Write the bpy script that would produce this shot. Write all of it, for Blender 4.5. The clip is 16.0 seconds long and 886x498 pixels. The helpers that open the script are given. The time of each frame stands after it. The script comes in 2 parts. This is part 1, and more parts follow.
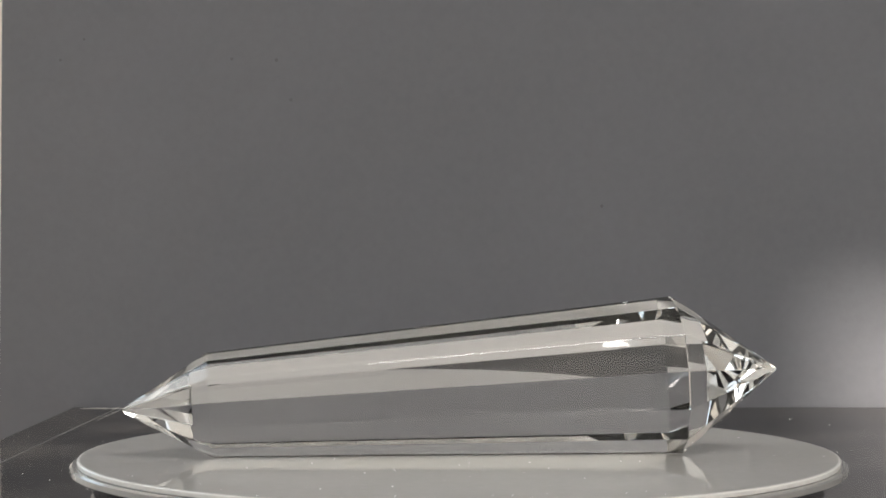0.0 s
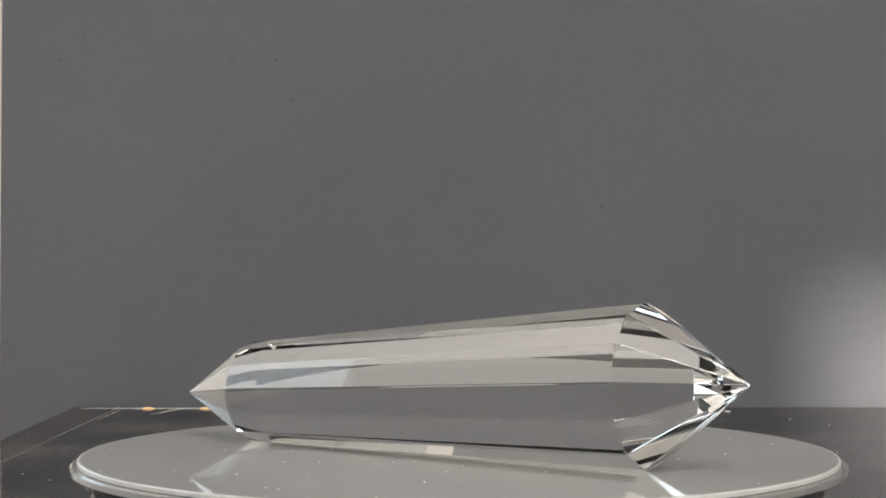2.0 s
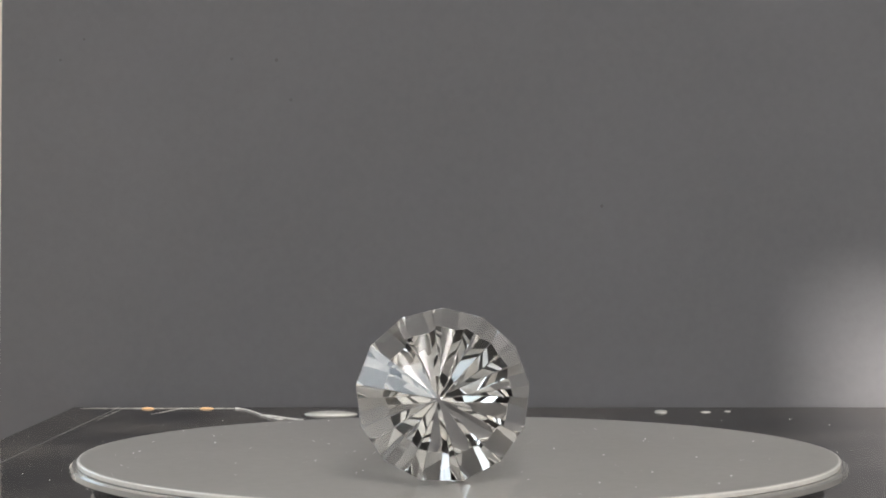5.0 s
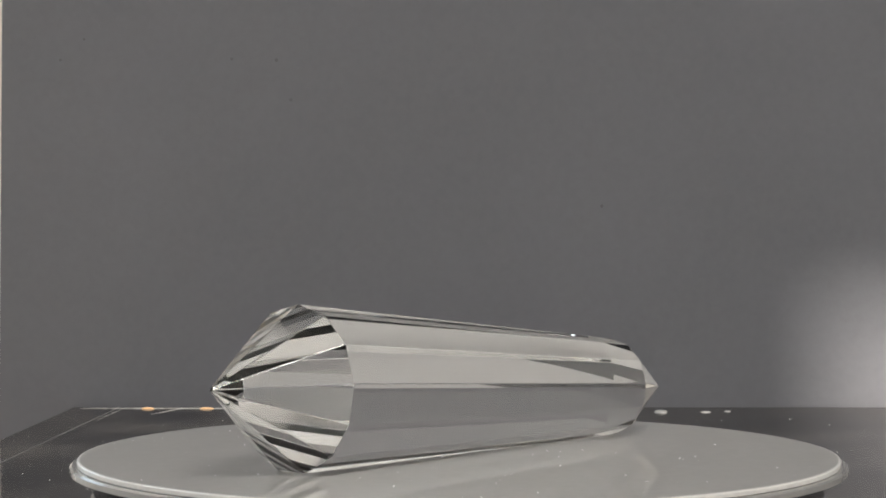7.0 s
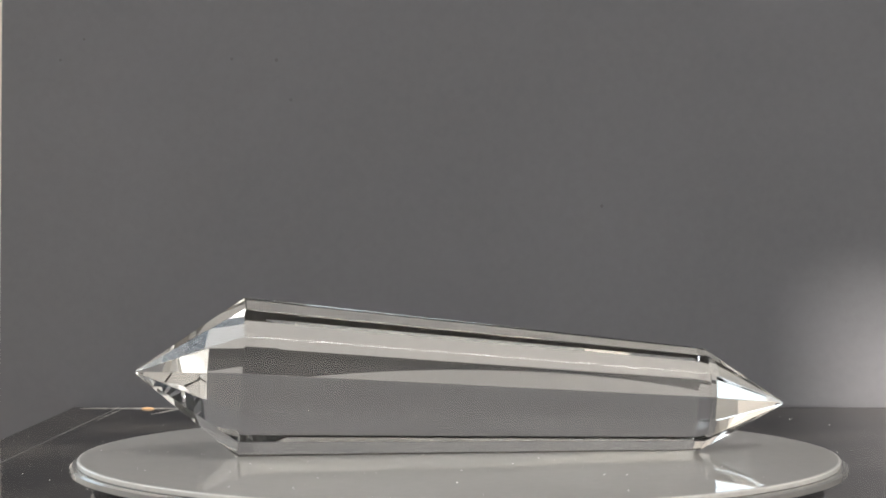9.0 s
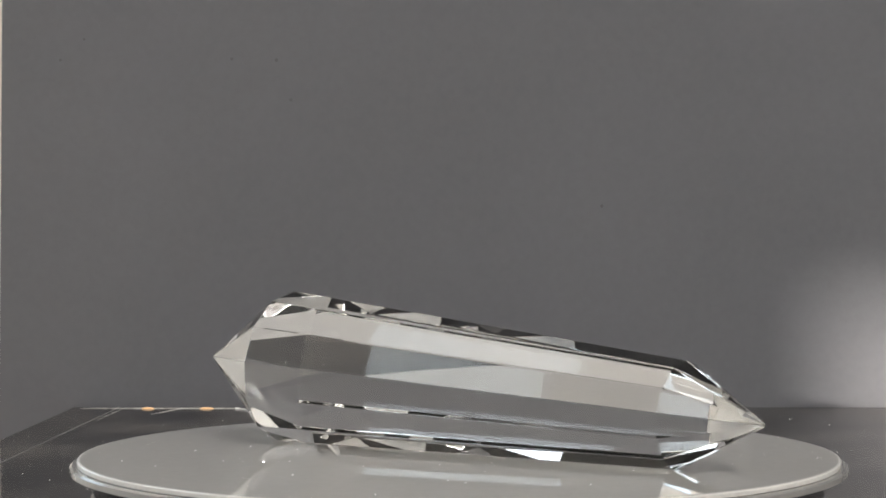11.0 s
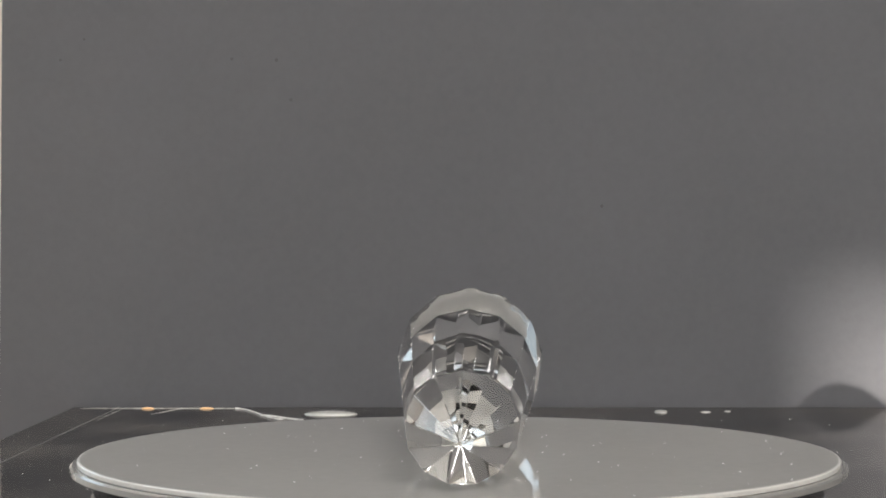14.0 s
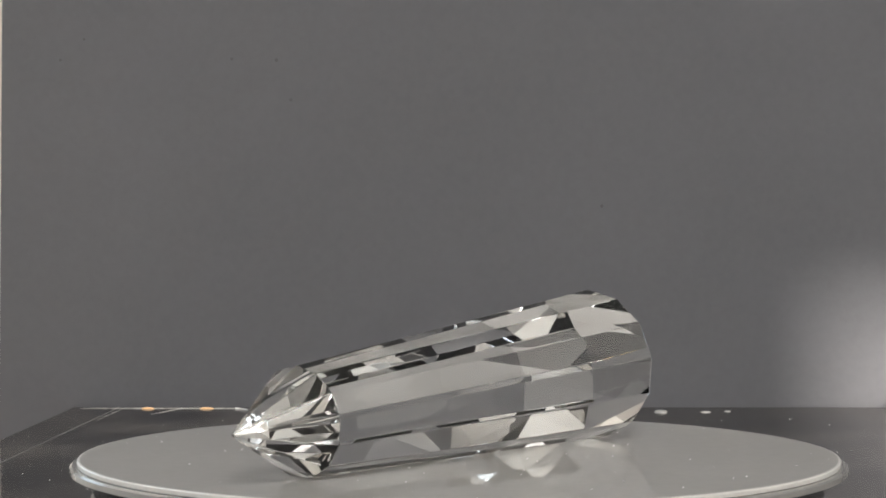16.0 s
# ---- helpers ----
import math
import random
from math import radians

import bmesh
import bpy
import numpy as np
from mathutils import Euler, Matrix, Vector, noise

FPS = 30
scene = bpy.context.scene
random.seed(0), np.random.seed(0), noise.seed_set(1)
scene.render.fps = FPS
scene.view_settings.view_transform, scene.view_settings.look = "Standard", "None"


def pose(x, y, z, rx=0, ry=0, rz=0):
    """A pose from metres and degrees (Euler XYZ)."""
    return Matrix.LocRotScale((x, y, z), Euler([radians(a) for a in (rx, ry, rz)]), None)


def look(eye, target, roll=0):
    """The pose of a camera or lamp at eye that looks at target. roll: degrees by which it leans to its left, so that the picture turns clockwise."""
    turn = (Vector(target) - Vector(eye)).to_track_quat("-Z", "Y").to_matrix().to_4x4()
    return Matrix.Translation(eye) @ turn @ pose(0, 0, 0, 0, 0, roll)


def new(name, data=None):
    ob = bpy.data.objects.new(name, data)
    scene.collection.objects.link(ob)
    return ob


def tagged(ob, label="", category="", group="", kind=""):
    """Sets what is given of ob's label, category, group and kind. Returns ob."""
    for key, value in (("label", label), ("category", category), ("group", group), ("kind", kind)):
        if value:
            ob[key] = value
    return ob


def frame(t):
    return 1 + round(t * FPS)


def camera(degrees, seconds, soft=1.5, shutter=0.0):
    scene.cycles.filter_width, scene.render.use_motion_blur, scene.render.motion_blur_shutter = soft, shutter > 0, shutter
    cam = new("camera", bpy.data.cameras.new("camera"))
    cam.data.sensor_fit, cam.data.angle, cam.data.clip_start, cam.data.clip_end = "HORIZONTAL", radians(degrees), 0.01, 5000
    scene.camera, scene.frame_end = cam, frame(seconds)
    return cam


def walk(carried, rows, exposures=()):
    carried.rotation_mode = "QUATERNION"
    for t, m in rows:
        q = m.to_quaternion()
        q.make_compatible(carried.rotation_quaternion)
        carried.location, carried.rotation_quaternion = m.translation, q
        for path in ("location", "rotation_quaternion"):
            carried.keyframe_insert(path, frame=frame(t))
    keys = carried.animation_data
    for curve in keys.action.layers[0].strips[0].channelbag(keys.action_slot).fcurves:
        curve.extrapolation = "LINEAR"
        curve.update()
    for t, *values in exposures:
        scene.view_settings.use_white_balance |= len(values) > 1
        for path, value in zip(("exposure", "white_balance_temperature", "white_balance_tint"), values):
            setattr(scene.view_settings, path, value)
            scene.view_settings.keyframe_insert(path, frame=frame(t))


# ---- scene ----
cam = camera(21.61, 16.0, soft=1.8)
U = 0.073                     # radius of the turntable plate, metres
EYE = (-0.0407 * U, -6.022 * U, 0.700 * U)
CAM = pose(*EYE, 90 - 1.511, 0, 0)
walk(cam, [(0.0, CAM), (16.0, CAM)])

# ---------------------------------------------------------------- light
SUN_AZ, SUN_EL = 23.6, 7.9  # the way the light goes, clockwise from the view's direction, and down
world = bpy.data.worlds.new("sky")
scene.world = world
world.use_nodes = True
wn = world.node_tree
sky = wn.nodes.new("ShaderNodeTexSky")
sky.sky_type, sky.sun_disc = "NISHITA", False
sky.sun_elevation, sky.sun_rotation = radians(SUN_EL), radians(180 + SUN_AZ)
wn.links.new(sky.outputs[0], wn.nodes["Background"].inputs[0])
wn.nodes["Background"].inputs[1].default_value = 0.12
sun = new("sun", bpy.data.lights.new("sun", "SUN"))
sun.data.energy, sun.data.angle, sun.data.color = 6.0, radians(0.53), (1.0, 0.93, 0.85)
SUN_WAY = Vector((math.sin(radians(SUN_AZ)) * math.cos(radians(SUN_EL)),
                  math.cos(radians(SUN_AZ)) * math.cos(radians(SUN_EL)), -math.sin(radians(SUN_EL))))
sun.matrix_world = look((0, 0, 1), Vector((0, 0, 1)) + SUN_WAY)
scene.view_settings.exposure = 0.59
scene.cycles.max_bounces = scene.cycles.transmission_bounces = 28     # long ways inside the quartz


def window_light(name, x, y, z, w, h, target, watts, color):
    lamp = new(name, bpy.data.lights.new(name, "AREA"))
    lamp.data.shape, lamp.data.size, lamp.data.size_y = "RECTANGLE", w, h
    lamp.data.energy, lamp.data.color = watts, color
    lamp.matrix_world = look((x, y, z), target)
    return lamp


# ---------------------------------------------------------------- materials
def material(name, color, rough=0.6, metal=0.0, grain=0.0, scale=200.0, bump=0.0, **more):
    m = bpy.data.materials.new(name)
    m.use_nodes = True
    n, l = m.node_tree.nodes, m.node_tree.links
    b = n["Principled BSDF"]
    b.inputs["Base Color"].default_value = (*color, 1)
    b.inputs["Roughness"].default_value = rough
    b.inputs["Metallic"].default_value = metal
    for key, value in more.items():
        b.inputs[key.replace("_", " ")].default_value = value
    if grain or bump:
        co = n.new("ShaderNodeTexCoord")
        fine, broad = n.new("ShaderNodeTexNoise"), n.new("ShaderNodeTexNoise")
        fine.inputs["Scale"].default_value, fine.inputs["Detail"].default_value = scale, 6
        broad.inputs["Scale"].default_value, broad.inputs["Detail"].default_value = scale / 25, 4
        for t in (fine, broad):
            l.new(co.outputs["Object"], t.inputs["Vector"])
        if grain:
            add = n.new("ShaderNodeMath")
            l.new(fine.outputs["Fac"], add.inputs[0])
            l.new(broad.outputs["Fac"], add.inputs[1])
            ramp = n.new("ShaderNodeMapRange")
            ramp.inputs["From Min"].default_value, ramp.inputs["From Max"].default_value = 0.6, 1.4
            ramp.inputs["To Min"].default_value, ramp.inputs["To Max"].default_value = 1 - grain, 1 + grain
            l.new(add.outputs[0], ramp.inputs["Value"])
            mix = n.new("ShaderNodeMix")
            mix.data_type, mix.blend_type = "RGBA", "MULTIPLY"
            mix.inputs[0].default_value = 1.0
            mix.inputs[6].default_value = (*color, 1)
            l.new(ramp.outputs[0], mix.inputs[7])
            l.new(mix.outputs[2], b.inputs["Base Color"])
        if bump:
            bp = n.new("ShaderNodeBump")
            bp.inputs["Strength"].default_value, bp.inputs["Distance"].default_value = bump, 0.001
            l.new(fine.outputs["Fac"], bp.inputs["Height"])
            l.new(bp.outputs[0], b.inputs["Normal"])
    return m


def glass(name, ior, rough=0.0, color=(1, 1, 1)):
    m = bpy.data.materials.new(name)
    m.use_nodes = True
    n, l = m.node_tree.nodes, m.node_tree.links
    g = n.new("ShaderNodeBsdfGlass")
    g.inputs["Color"].default_value = (*color, 1)
    g.inputs["IOR"].default_value, g.inputs["Roughness"].default_value = ior, rough
    l.new(g.outputs[0], n["Material Output"].inputs["Surface"])
    return m


M_WALL = material("backdrop_board", (0.091, 0.0908, 0.0995), 0.6, grain=0.08, scale=400, bump=0.05)
M_EDGE = material("board_edge", (0.8, 0.74, 0.68), 0.6, grain=0.05, scale=500)


def gloss_black(name, share, rough):
    """Black acrylic: a dark body under an even gloss, with faint smears in it."""
    m = bpy.data.materials.new(name)
    m.use_nodes = True
    n, l = m.node_tree.nodes, m.node_tree.links
    d, g, mix = n.new("ShaderNodeBsdfDiffuse"), n.new("ShaderNodeBsdfGlossy"), n.new("ShaderNodeMixShader")
    d.inputs["Color"].default_value = (0.012, 0.012, 0.013, 1)
    g.inputs["Color"].default_value = (0.95, 0.95, 0.95, 1)
    co, tex, ramp = n.new("ShaderNodeTexCoord"), n.new("ShaderNodeTexNoise"), n.new("ShaderNodeMapRange")
    stretch = n.new("ShaderNodeMapping")
    stretch.inputs["Scale"].default_value = (18, 60, 1)
    l.new(co.outputs["Object"], stretch.inputs["Vector"])
    l.new(stretch.outputs[0], tex.inputs["Vector"])
    tex.inputs["Detail"].default_value = 5
    ramp.inputs["From Min"].default_value, ramp.inputs["From Max"].default_value = 0.3, 0.7
    ramp.inputs["To Min"].default_value, ramp.inputs["To Max"].default_value = rough * 0.5, rough * 2.2
    l.new(tex.outputs["Fac"], ramp.inputs["Value"])
    l.new(ramp.outputs[0], g.inputs["Roughness"])
    # a thin warm film of dust, in patches
    film, film_ramp = n.new("ShaderNodeTexNoise"), n.new("ShaderNodeValToRGB")
    film.inputs["Scale"].default_value, film.inputs["Detail"].default_value = 26, 8
    l.new(co.outputs["Object"], film.inputs["Vector"])
    film_ramp.color_ramp.elements[0].position, film_ramp.color_ramp.elements[1].position = 0.38, 0.72
    film_ramp.color_ramp.elements[0].color = (0.012, 0.012, 0.013, 1)
    film_ramp.color_ramp.elements[1].color = (0.085, 0.075, 0.067, 1)
    l.new(film.outputs["Fac"], film_ramp.inputs[0])
    l.new(film_ramp.outputs[0], d.inputs["Color"])
    mix.inputs[0].default_value = share
    l.new(d.outputs[0], mix.inputs[1])
    l.new(g.outputs[0], mix.inputs[2])
    l.new(mix.outputs[0], n["Material Output"].inputs["Surface"])
    return m


M_BLACK = gloss_black("black_acrylic", 0.40, 0.06)
M_PLATE = material("frosted_plate", (0.37, 0.354, 0.334), 0.4, grain=0.08, scale=500, Coat_Weight=1.0, Coat_Roughness=0.012)
M_RIM = material("milky_rim", (0.55, 0.535, 0.51), 0.25, grain=0.1, scale=900)
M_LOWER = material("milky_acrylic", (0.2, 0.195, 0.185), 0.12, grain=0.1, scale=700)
M_BASE = material("turntable_plastic", (0.02, 0.02, 0.021), 0.18)
M_CRYSTAL = glass("quartz", 1.545, 0.0, (1.0, 0.999, 0.994))
M_ROOM = material("room_paint", (0.8, 0.79, 0.77), 0.8, grain=0.04, scale=30)
M_ROOM_DARK = material("room_paint_dark", (0.36, 0.347, 0.33), 0.7, grain=0.05, scale=30)
M_TABLE = material("table_wood", (0.78, 0.70, 0.60), 0.5, grain=0.2, scale=40)
# pale lines on the deck; on the rear rod the mottling paints glints
M_PALE_LINE = material("pale_line", (0.5, 0.485, 0.46), 0.22, grain=0.85, scale=420)
# orange sun glints, put into the base colour
M_AMBER_GLINT = material("amber", (0.8, 0.5, 0.25), 0.3)
M_SCRATCH = material("scratch_pale", (0.14, 0.135, 0.13), 0.5)
# brightness of the deck's reflections, painted as a pale coated body
M_GLINT = material("pale_glint", (0.5, 0.49, 0.46), 0.12, grain=0.35, scale=300, Coat_Weight=1.0, Coat_Roughness=0.03)
M_DUST = material("dust", (0.85, 0.84, 0.82), 0.7)
M_STAIN = material("stain", (0.075, 0.073, 0.076), 0.8)


# ---------------------------------------------------------------- mesh helpers
def part(name, bm, mat, parent=None, label=""):
    me = bpy.data.meshes.new(name)
    bmesh.ops.recalc_face_normals(bm, faces=bm.faces)
    bm.to_mesh(me)
    bm.free()
    if mat:
        me.materials.append(mat)
    ob = new(name, me)
    ob.parent = parent
    return tagged(ob, label)


def box(x0, y0, z0, x1, y1, z1, bevel=0.0, bm=None):
    bm = bm or bmesh.new()
    made = bmesh.ops.create_cube(bm, size=1)["verts"]
    bmesh.ops.transform(bm, verts=made, matrix=Matrix.Translation(((x0 + x1) / 2, (y0 + y1) / 2, (z0 + z1) / 2))
                        @ Matrix.Diagonal((x1 - x0, y1 - y0, z1 - z0, 1)))
    if bevel:
        bmesh.ops.bevel(bm, geom=bm.edges[:], offset=bevel, segments=3, profile=0.5, affect="EDGES")
    return bm


def turned(profile, sides, bm=None):
    """A solid of revolution round z: profile of (radius, height) from the lower axis to the upper one."""
    bm = bm or bmesh.new()
    rings = []
    for r, z in profile:
        rings.append([bm.verts.new((r * math.cos(2 * math.pi * i / sides), r * math.sin(2 * math.pi * i / sides), z))
                      for i in range(sides)])
    for a, b in zip(rings, rings[1:]):
        for i in range(sides):
            bm.faces.new((a[i], a[(i + 1) % sides], b[(i + 1) % sides], b[i]))
    bm.faces.new(rings[0][::-1])
    bm.faces.new(rings[-1])
    return bm


# ---------------------------------------------------------------- structure
Z_DECK = -0.30 * U            # top of the black deck, below the plate's top
Y_WALL = 4.54 * U            # face of the backdrop
Z_TABLE = Z_DECK - 0.045
Z_FLOOR, Z_CEIL = Z_TABLE - 0.75, Z_TABLE + 2.75
X_WEST, X_EAST, Y_SOUTH, Y_NORTH = -2.0, 1.6, -4.0, 1.7


def room_side(name, b, label, paint=None):
    tagged(part(name, b, paint or M_ROOM), label, "wall", kind="structure")


tagged(part("floor", box(X_WEST, Y_SOUTH, Z_FLOOR - 0.1, X_EAST, Y_NORTH, Z_FLOOR), M_TABLE), "brown wooden floor of the room", "floor", kind="structure")
tagged(part("ceiling", box(X_WEST, Y_SOUTH, Z_CEIL, X_EAST, Y_NORTH, Z_CEIL + 0.1), M_ROOM), "plain off-white ceiling", "ceiling", kind="structure")
room_side("wall_east", box(X_EAST, Y_SOUTH, Z_FLOOR, X_EAST + 0.1, Y_NORTH + 0.1, Z_CEIL), "plain off-white wall beside the table")
# openings: a gap in the unseen south wall that shapes the low sun, and the sky window in the west wall
GAP_X, GAP_Z = Y_SOUTH * math.tan(radians(SUN_AZ)), -Y_SOUTH / math.cos(radians(SUN_AZ)) * math.tan(radians(SUN_EL))
# the lower edge is raised to keep the sun off the plate
GAP = (GAP_X - 0.029, GAP_X + 0.25, GAP_Z + 0.012, GAP_Z + 0.067)
WINDOW = (-0.3, 1.15, 0.25, 2.15)
WINDOW_NORTH = (-1.65, -0.85, 0.25, 0.95)


def pierced(a0, a1, hole, place):
    """Four slabs round a hole (a0, a1 along the wall; heights), each made by place(a0, a1, z0, z1)."""
    h0, h1, z0, z1 = hole
    for p0, p1, q0, q1 in ((a0, h0, Z_FLOOR, Z_CEIL), (h1, a1, Z_FLOOR, Z_CEIL), (h0, h1, Z_FLOOR, z0), (h0, h1, z1, Z_CEIL)):
        place(p0, p1, q0, q1)


bm = bmesh.new()
pierced(X_WEST, X_EAST, GAP, lambda p0, p1, q0, q1: box(p0, Y_SOUTH - 0.03, q0, p1, Y_SOUTH, q1, bm=bm))
room_side("wall_south", bm, "plain off-white wall behind the camera, its gap cut to shape the sunlight")
bm = bmesh.new()
pierced(Y_SOUTH, Y_NORTH, WINDOW, lambda p0, p1, q0, q1: box(X_WEST - 0.06, p0, q0, X_WEST, p1, q1, bm=bm))
room_side("wall_west", bm, "plain grey wall with a bright window", M_ROOM_DARK)
window_light("window_light", X_WEST - 0.03, 0.425, 1.2, 1.44, 1.89, (0.0, 0.425, 1.2), 16.5, (0.85, 0.93, 1.0))
bm = bmesh.new()
pierced(X_WEST, X_EAST, WINDOW_NORTH, lambda p0, p1, q0, q1: box(p0, Y_NORTH, q0, p1, Y_NORTH + 0.06, q1, bm=bm))
room_side("wall_north", bm, "plain grey wall behind the backdrop with a low window", M_ROOM_DARK)
window_light("window_light_north", -1.25, Y_NORTH + 0.03, 0.6, 0.79, 0.69, (-1.25, 0.0, 0.6), 2.6, (0.78, 0.91, 1.0))
# unseen panel and fill lamp added under the closed ceiling, behind the camera
tagged(part("ceiling_panel", box(-0.3, -2.3, Z_CEIL - 0.02, 1.5, -0.9, Z_CEIL + 0.001, 0.003), M_ROOM), "pale panel added under the ceiling behind the camera as a skylight", "skylight", kind="structure")
window_light("skylight", 0.6, -1.6, Z_CEIL - 0.04, 1.6, 1.2, (0.6, -1.5999, 0.0), 62.0, (1.0, 0.983, 0.96))

tagged(part("table_top", box(-0.9, -0.9, Z_TABLE - 0.03, 0.335, 0.5, Z_TABLE, 0.004), M_TABLE), "pale wooden table under the display", "table")

# the backdrop: an upright grey board; its pale edge shows at one side
Z_TOP = 0.62
LEFT = -0.1501
bm = box(LEFT, Y_WALL, Z_TABLE, 0.40, Y_WALL + 0.005, Z_TOP, 0.0006)
for v in bm.verts:                # the board leans a little at that side
    if v.co.x < 0:
        v.co.x += (v.co.z - 0.0384) * 0.0125
backdrop = part("backdrop", bm, M_WALL)
tagged(backdrop, "matt grey backdrop board standing behind the turntable", "backdrop", kind="structure")
edge = part("trim", box(LEFT - 0.02, Y_WALL + 0.006, Z_TABLE, LEFT + 0.004, Y_WALL + 0.011, Z_TOP, 0.0006), M_EDGE)
tagged(edge, "pale cream board edge beside the grey backdrop", "trim", kind="structure")

# the black deck, open at one side, its rear edge against the backdrop
def deck():
    bm = bmesh.new()
    back, front = Y_WALL - 0.0005, -0.62
    xl_back, xl_front = -1.727 * U, -1.727 * U - (back - front) * 0.0546
    pts = [(xl_back, back), (0.34, back), (0.34, front), (xl_front, front)]
    low = [bm.verts.new((x, y, Z_TABLE)) for x, y in pts]
    top = [bm.verts.new((x, y, Z_DECK)) for x, y in pts]
    bm.faces.new(low)
    bm.faces.new(top[::-1])
    for i in range(4):
        bm.faces.new((low[i], low[(i + 1) % 4], top[(i + 1) % 4], top[i]))
    bmesh.ops.bevel(bm, geom=bm.edges[:], offset=0.0006, segments=3, profile=0.5, affect="EDGES")
    return bm


the_deck = tagged(part("display_deck", deck(), M_BLACK), "glossy black acrylic deck with specks of dust", "deck")


# ---------------------------------------------------------------- turntable
TOP = 0.00075                 # height of the plate's face
turntable = tagged(new("turntable"), "round turntable with a frosted plate on a dark base", "turntable")
part("base", turned([(0.94 * U, Z_DECK), (0.955 * U, Z_DECK + 0.001), (0.955 * U, -0.0075), (0.94 * U, -0.0055)], 128), M_BASE, turntable, "glossy dark plastic base")
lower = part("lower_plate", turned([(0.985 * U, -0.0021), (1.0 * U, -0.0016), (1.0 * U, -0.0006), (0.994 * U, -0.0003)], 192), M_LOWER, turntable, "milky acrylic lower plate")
plate = part("plate", turned([(0.978 * U, -0.0003), (0.981 * U, -0.0002), (0.981 * U, TOP - 0.00025), (0.979 * U, TOP - 0.00008)], 192), M_RIM, turntable, "milky plate rim")
part("plate_face", turned([(0.974 * U, TOP - 0.00007), (0.974 * U, TOP)], 192), M_PLATE, plate, "frosted grey-white plate face")


# ---------------------------------------------------------------- crystal
SIDES = 13
RW, RN = 0.2065 * U, 0.1355 * U           # girdle radii of the wide and the narrow end
BODY, CONE_W, CONE_N = 1.210 * U, 0.275 * U, 0.231 * U
FLAT = math.cos(math.pi / SIDES)
TILT = math.atan((RW - RN) * FLAT / BODY)


SHIFT = Vector((0, 0, 0))


def crystal():
    """A double-ended wand of thirteen facets that lies on one of them; its axis is x, the wide end at +x."""
    bm = bmesh.new()

    def ring(x, r):
        return [bm.verts.new((x, r * math.sin(a), -r * math.cos(a))) for a in
                [(2 * i + 1) * math.pi / SIDES for i in range(SIDES)]]
    a, b = ring(0, RN), ring(BODY, RW)
    tip_n, tip_w = bm.verts.new((-CONE_N, 0, 0)), bm.verts.new((BODY + CONE_W, 0, 0))
    for i in range(SIDES):
        j = (i + 1) % SIDES
        bm.faces.new((a[i], a[j], b[j], b[i]))
        bm.faces.new((a[j], a[i], tip_n))
        bm.faces.new((b[i], b[j], tip_w))
    # lay the lowest facet flat
    bmesh.ops.translate(bm, verts=bm.verts, vec=(0, 0, RN * FLAT))
    bmesh.ops.rotate(bm, verts=bm.verts, cent=(0, 0, 0), matrix=Matrix.Rotation(-TILT, 3, "Y"))
    low = min(v.co.z for v in bm.verts)
    mid = (max(v.co.x for v in bm.verts) + min(v.co.x for v in bm.verts)) / 2
    SHIFT[:] = (-mid, 0, -low + 0.00005)
    bmesh.ops.translate(bm, verts=bm.verts, vec=SHIFT)
    bmesh.ops.bevel(bm, geom=bm.edges[:], offset=0.00009, segments=1, profile=0.5, affect="EDGES")
    return bm


wand = part("crystal_wand", crystal(), M_CRYSTAL)
tagged(wand, "clear faceted quartz wand with two pointed ends lying on the turntable", "crystal")

# a cloud of fine frosted flecks in the quartz, under the wide shoulder
flecks = []
for k in range(150):
    a, f = random.gauss(2.5, 0.16), random.gauss(0.975, 0.012)
    r = (RN + (RW - RN) * f) * random.uniform(0.80, 0.93)
    flecks.append(Matrix.Rotation(-TILT, 3, "Y") @ Vector((f * BODY, -r * math.sin(a), -r * math.cos(a) + RN * FLAT)) + SHIFT)


# nicks along the crystal's edges
def specks(places, sizes, flat=1.0):
    """Small irregular grains at the places."""
    verts, faces = [], []
    for p, r in zip(places, sizes):
        n = len(verts)
        for dx, dy, dz in ((1, 0, 0), (-0.6, 0.8, 0), (-0.5, -0.9, 0), (0.1, 0.0, 1), (0.0, 0.1, -1)):
            k = r * random.uniform(0.6, 1.3)
            verts.append((p[0] + dx * k, p[1] + dy * k, p[2] + dz * k * flat))
        faces += [(n, n + 1, n + 3), (n + 1, n + 2, n + 3), (n + 2, n, n + 3), (n + 1, n, n + 4), (n + 2, n + 1, n + 4), (n, n + 2, n + 4)]
    return verts, faces


def grains(name, places, sizes, mat, flat=1.0, parent=None):
    me = bpy.data.meshes.new(name)
    v, f = specks(places, sizes, flat)
    me.from_pydata(v, [], f)
    me.materials.append(mat)
    ob = new(name, me)
    ob.parent = parent
    return ob


edge_places = []
for i in (2, 3, 4, 8, 9, 10):
    ang = (2 * i + 1) * math.pi / SIDES
    for k in range(14):
        f = random.triangular(0.02, 0.98, 0.9)
        x, r = f * BODY, RN + (RW - RN) * f
        p = Matrix.Rotation(-TILT, 3, "Y") @ Vector((x, r * math.sin(ang), -r * math.cos(ang) + RN * FLAT))
        edge_places.append(p + SHIFT)
tagged(grains("inclusion", flecks, [random.uniform(0.00003, 0.00008) for _ in flecks], M_DUST, 1.0, wand),
       "frosted white flecks inside the quartz", kind="stuff")
tagged(grains("edge_nick", edge_places, [random.uniform(0.00004, 0.00011) for _ in edge_places], M_DUST, 1.0, wand),
       "pale nicks along the facet edges", kind="stuff")

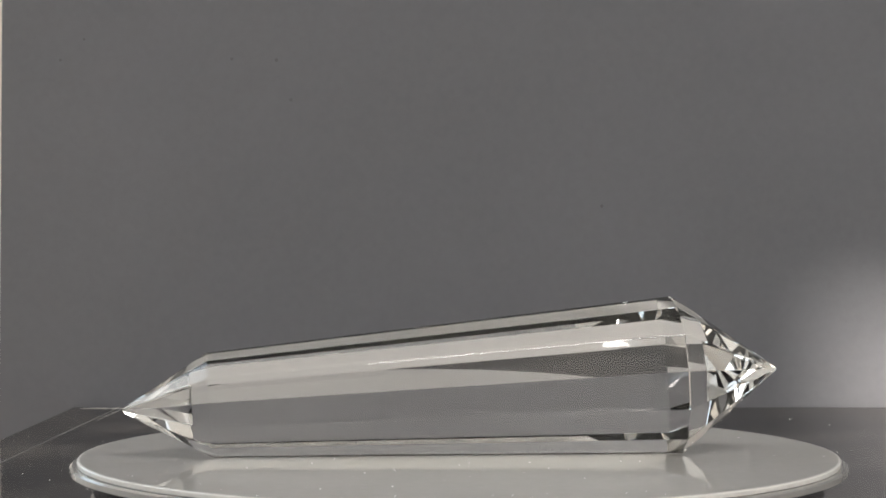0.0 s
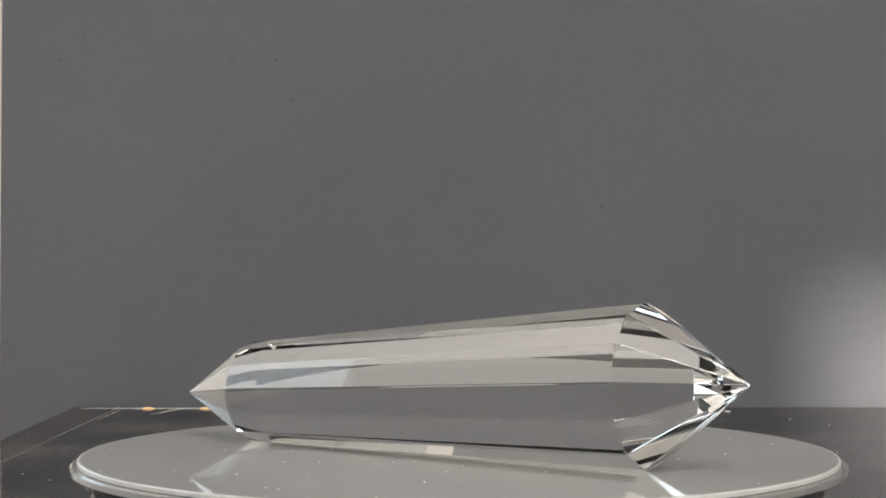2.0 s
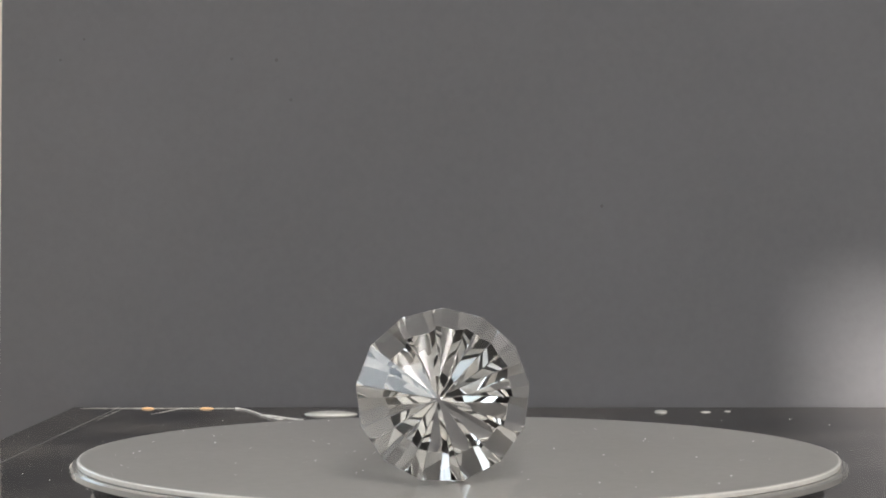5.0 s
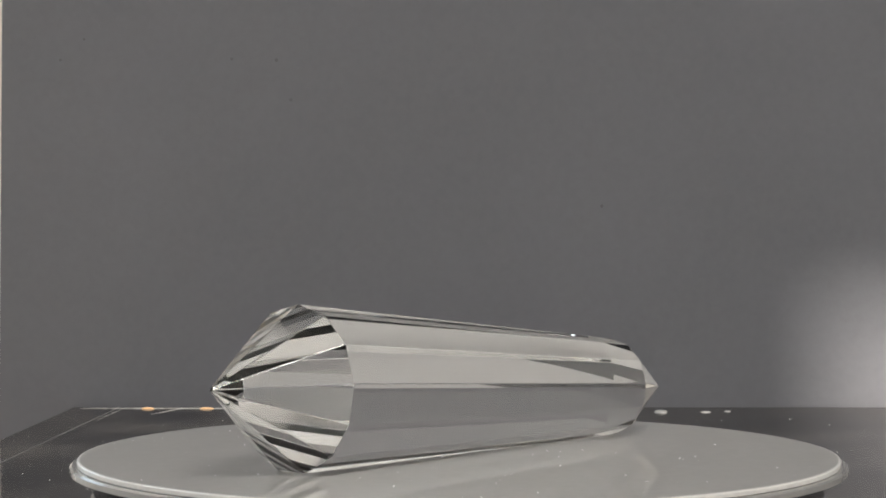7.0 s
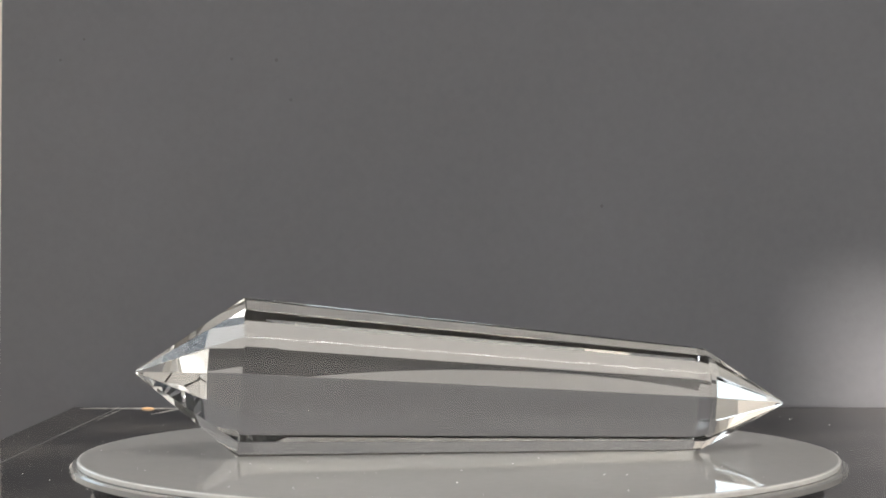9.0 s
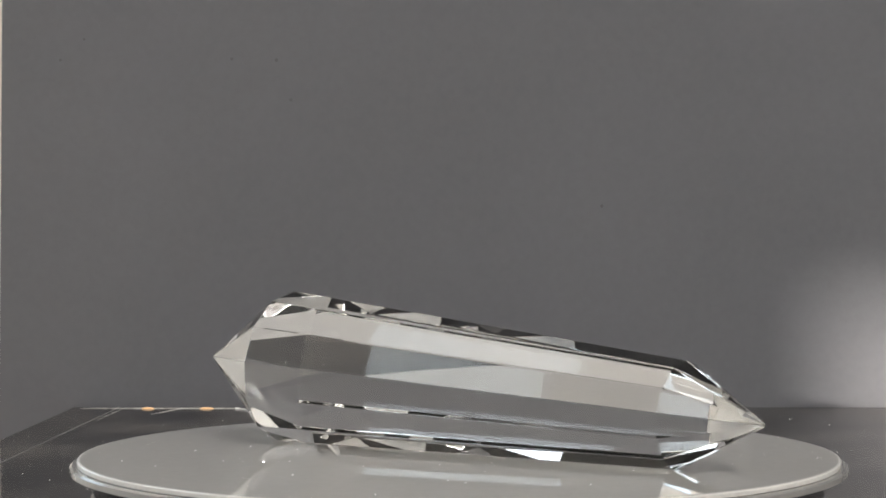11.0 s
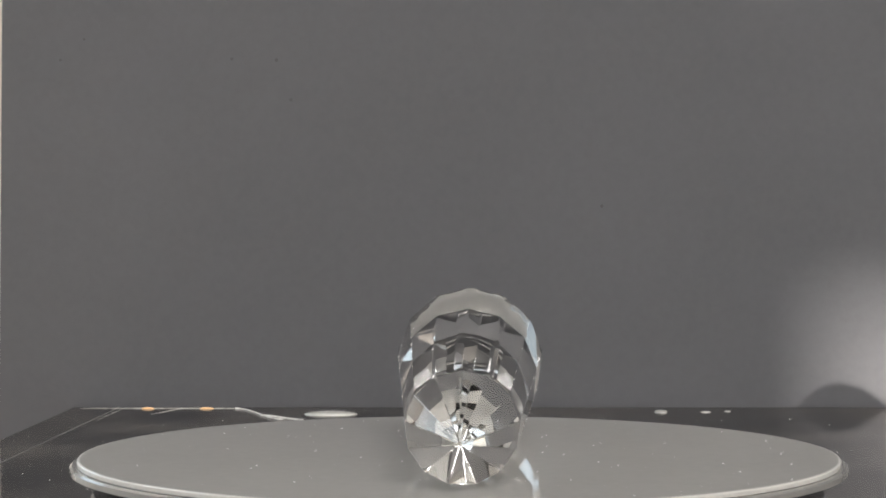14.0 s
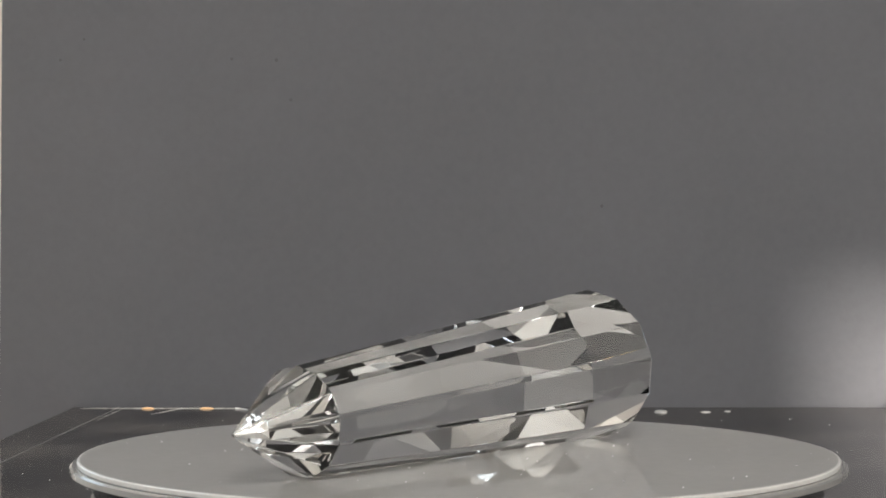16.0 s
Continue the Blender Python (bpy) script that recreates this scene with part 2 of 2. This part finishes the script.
# dust on the plate (it turns with it) and on the deck
places = []
while len(places) < 140:
    x, y = random.uniform(-1, 1), random.uniform(-1, 1)
    if x * x + y * y < 0.93:
        places.append((x * U, y * U, TOP + 0.00006))
plate_dust = tagged(grains("plate_dust", places, [random.choice((0.00005, 0.00006, 0.00009, 0.00018)) for _ in places], M_DUST, 0.5),
                    "white specks of dust on the turning plate", "dust", kind="stuff")
places = []
while len(places) < 900:
    x, y = random.uniform(-0.16, 0.2), random.uniform(-0.22, 0.3)
    if math.hypot(x, y) > 1.02 * U and x > -0.125 - (Y_WALL - y) * 0.0546:
        places.append((x, y, Z_DECK + 0.00005))
tagged(grains("deck_dust", places, [random.choice((0.00005, 0.00007, 0.0001, 0.00022)) for _ in places], M_DUST, 0.5),
       "white specks of dust on the black deck", "dust", kind="stuff")


# a rod painted as the glints along the deck's rear edge, bright and amber
def rod(x0, x1, y, z, r, wave, bm=None, sides=10, steps=60):
    bm = bm or bmesh.new()
    rings = []
    for k in range(steps + 1):
        f = k / steps
        x = x0 + (x1 - x0) * f
        rr = r * (0.75 + 0.25 * math.sin(f * wave * 6.28) * math.sin(f * wave * 2.3 + 1)) * min(1, 8 * f + 0.2, 8 * (1 - f) + 0.2)
        rings.append([bm.verts.new((x, y + rr * math.cos(a), z + rr * math.sin(a))) for a in
                      [6.2832 * j / sides for j in range(sides)]])
    for a, b in zip(rings, rings[1:]):
        for j in range(sides):
            bm.faces.new((a[j], a[(j + 1) % sides], b[(j + 1) % sides], b[j]))
    bm.faces.new(rings[0][::-1])
    bm.faces.new(rings[-1])
    for f in bm.faces:
        f.smooth = True
    return bm


lip = tagged(part("edge_glint", rod(-1.687 * U, -0.97 * U, 4.47 * U, Z_DECK + 0.0001, 0.0002, 5), M_PALE_LINE),
             "thin pale rod painted as the glints along the deck's rear edge", "edge lip")
for x0, x1, y0, y1, w in ((-0.98, -0.729, 4.44, 3.95, 0.0008), (-0.84, -0.64, 4.12, 3.93, 0.0006)):
    bm = bmesh.new()
    pts = []
    for k in range(25):
        f = k / 24
        e = f * f * (3 - 2 * f)
        pts.append((x0 + (x1 - x0) * f, y0 + (y1 - y0) * e))
    quads = [(bm.verts.new((x * U, y * U - w, Z_DECK + 0.00012)), bm.verts.new((x * U, y * U, Z_DECK + 0.0006)),
              bm.verts.new((x * U, y * U + w, Z_DECK + 0.00012))) for x, y in pts]
    for a, b in zip(quads, quads[1:]):
        bm.faces.new((a[0], b[0], b[1], a[1]))
        bm.faces.new((a[1], b[1], b[2], a[2]))
        bm.faces.new((a[2], b[2], b[0], a[0]))
    part("curved_line", bm, M_PALE_LINE, lip, "thin curved pale line on the deck")


def drop(x, y, rx, ry, h):
    """A flat smooth dome on the deck, standing in for a glint."""
    bm = bmesh.new()
    bmesh.ops.create_uvsphere(bm, u_segments=24, v_segments=12, radius=1)
    bmesh.ops.transform(bm, verts=bm.verts, matrix=Matrix.Translation((x * U, y * U, Z_DECK)) @ Matrix.Diagonal((rx, ry, h, 1)))
    for f in bm.faces:
        f.smooth = True
    return bm


# orange domes stand in for two glints of sunlight
for x, w in ((-1.375, 0.0022), (-1.109, 0.0024)):
    part("amber_glint", drop(x, 4.455, w, 0.0009, 0.0006), M_AMBER_GLINT, lip, "orange dome painted as a sun glint at the deck's rear edge")


def streak(x0, y0, x1, y1, w):
    """A short raised sliver on the deck, tapered at both ends."""
    bm = bmesh.new()
    a, b = Vector((x0, y0)) * U, Vector((x1, y1)) * U
    side = Vector((b.y - a.y, a.x - b.x)).normalized() * w
    low, high = [], []
    for f, k in ((0.0, 0.15), (0.35, 0.8), (0.7, 1.0), (1.0, 0.2)):
        p = a.lerp(b, f)
        low.append((bm.verts.new((p.x - side.x * k, p.y - side.y * k, Z_DECK)), bm.verts.new((p.x + side.x * k, p.y + side.y * k, Z_DECK))))
        high.append(bm.verts.new((p.x, p.y, Z_DECK + w * k)))
    for i in range(3):
        (l0, r0), (l1, r1) = low[i], low[i + 1]
        bm.faces.new((l0, l1, high[i + 1], high[i]))
        bm.faces.new((high[i], high[i + 1], r1, r0))
        bm.faces.new((l0, r0, r1, l1))
    bm.faces.new((low[0][0], high[0], low[0][1]))
    bm.faces.new((low[3][0], low[3][1], high[3]))
    return bm


for x0, y0, x1, y1 in ((-1.53, 3.96, -1.49, 4.45), (-1.33, 4.2, -1.23, 4.46)):
    part("pale_streak", streak(x0, y0, x1, y1, 0.00018), M_PALE_LINE, lip, "short pale streak on the deck")

# added domes whose pale colour imitates bright reflections at the deck's rear
for x, y, rx, ry, h in ((-0.535, 4.2, 0.0088, 0.006, 0.0013), (0.93, 4.3, 0.0022, 0.0045, 0.0010), (1.13, 4.3, 0.0018, 0.002, 0.0005),
                        (1.23, 4.33, 0.0012, 0.0015, 0.0004)):
    tagged(part("glint_dome", drop(x, y, rx, ry, h), M_GLINT), "small pale dome standing in for a bright reflection on the black deck", "drop", group="drops on the deck")

# a long fine scratch across the deck
bm = bmesh.new()
a, b = Vector((-1.657, 2.28)) * U, Vector((-1.515, 4.53)) * U
side = Vector((b - a).yx).normalized() * 0.00014
box_pts = [(a.x + side.x, a.y - side.y), (b.x + side.x, b.y - side.y), (b.x - side.x, b.y + side.y), (a.x - side.x, a.y + side.y)]
top = [bm.verts.new((x, y, Z_DECK + 0.00008)) for x, y in box_pts]
low = [bm.verts.new((x, y, Z_DECK - 0.0001)) for x, y in box_pts]
bm.faces.new(top)
bm.faces.new(low[::-1])
for i in range(4):
    bm.faces.new((top[i], low[i], low[(i + 1) % 4], top[(i + 1) % 4]))
tagged(part("scratch", bm, M_SCRATCH, the_deck, "fine pale scratch"))

# dark specks on the backdrop
places = [(-1.778, 1.28), (-0.797, 1.28), (-0.732, 1.10), (0.682, 0.617), (-1.67, 1.375), (-1.0, 1.285)]
for x, z in places:
    bm = bmesh.new()
    bmesh.ops.create_icosphere(bm, subdivisions=2, radius=1)
    k = random.uniform(0.0004, 0.0007)
    bmesh.ops.transform(bm, verts=bm.verts, matrix=Matrix.Translation((x * U, Y_WALL, z * U)) @ Matrix.Diagonal((k, 0.0001, k, 1)))
    part("dark_speck", bm, M_STAIN, backdrop, "faint dark speck")


# ---------------------------------------------------------------- movement
def turned_by(t):
    """How far the turntable has turned at t seconds, in degrees; it runs a little unevenly."""
    return -0.000619 * t ** 4 + 0.031822 * t ** 3 - 0.46033 * t ** 2 - 17.8579 * t


def motions():
    times = [k * 0.5 for k in range(33)]
    # the wand's axis passes beside the turntable's, and turns with it
    walk(wand, [(t, pose(0, 0, 0, 0, 0, 3.692 + turned_by(t)) @ pose(-0.0166 * U, -0.0215 * U, TOP, 0, 0, 1.44)) for t in times])
    turn = [(t, pose(0, 0, 0, 0, 0, turned_by(t))) for t in times]
    walk(plate, turn)
    walk(plate_dust, turn)


motions()
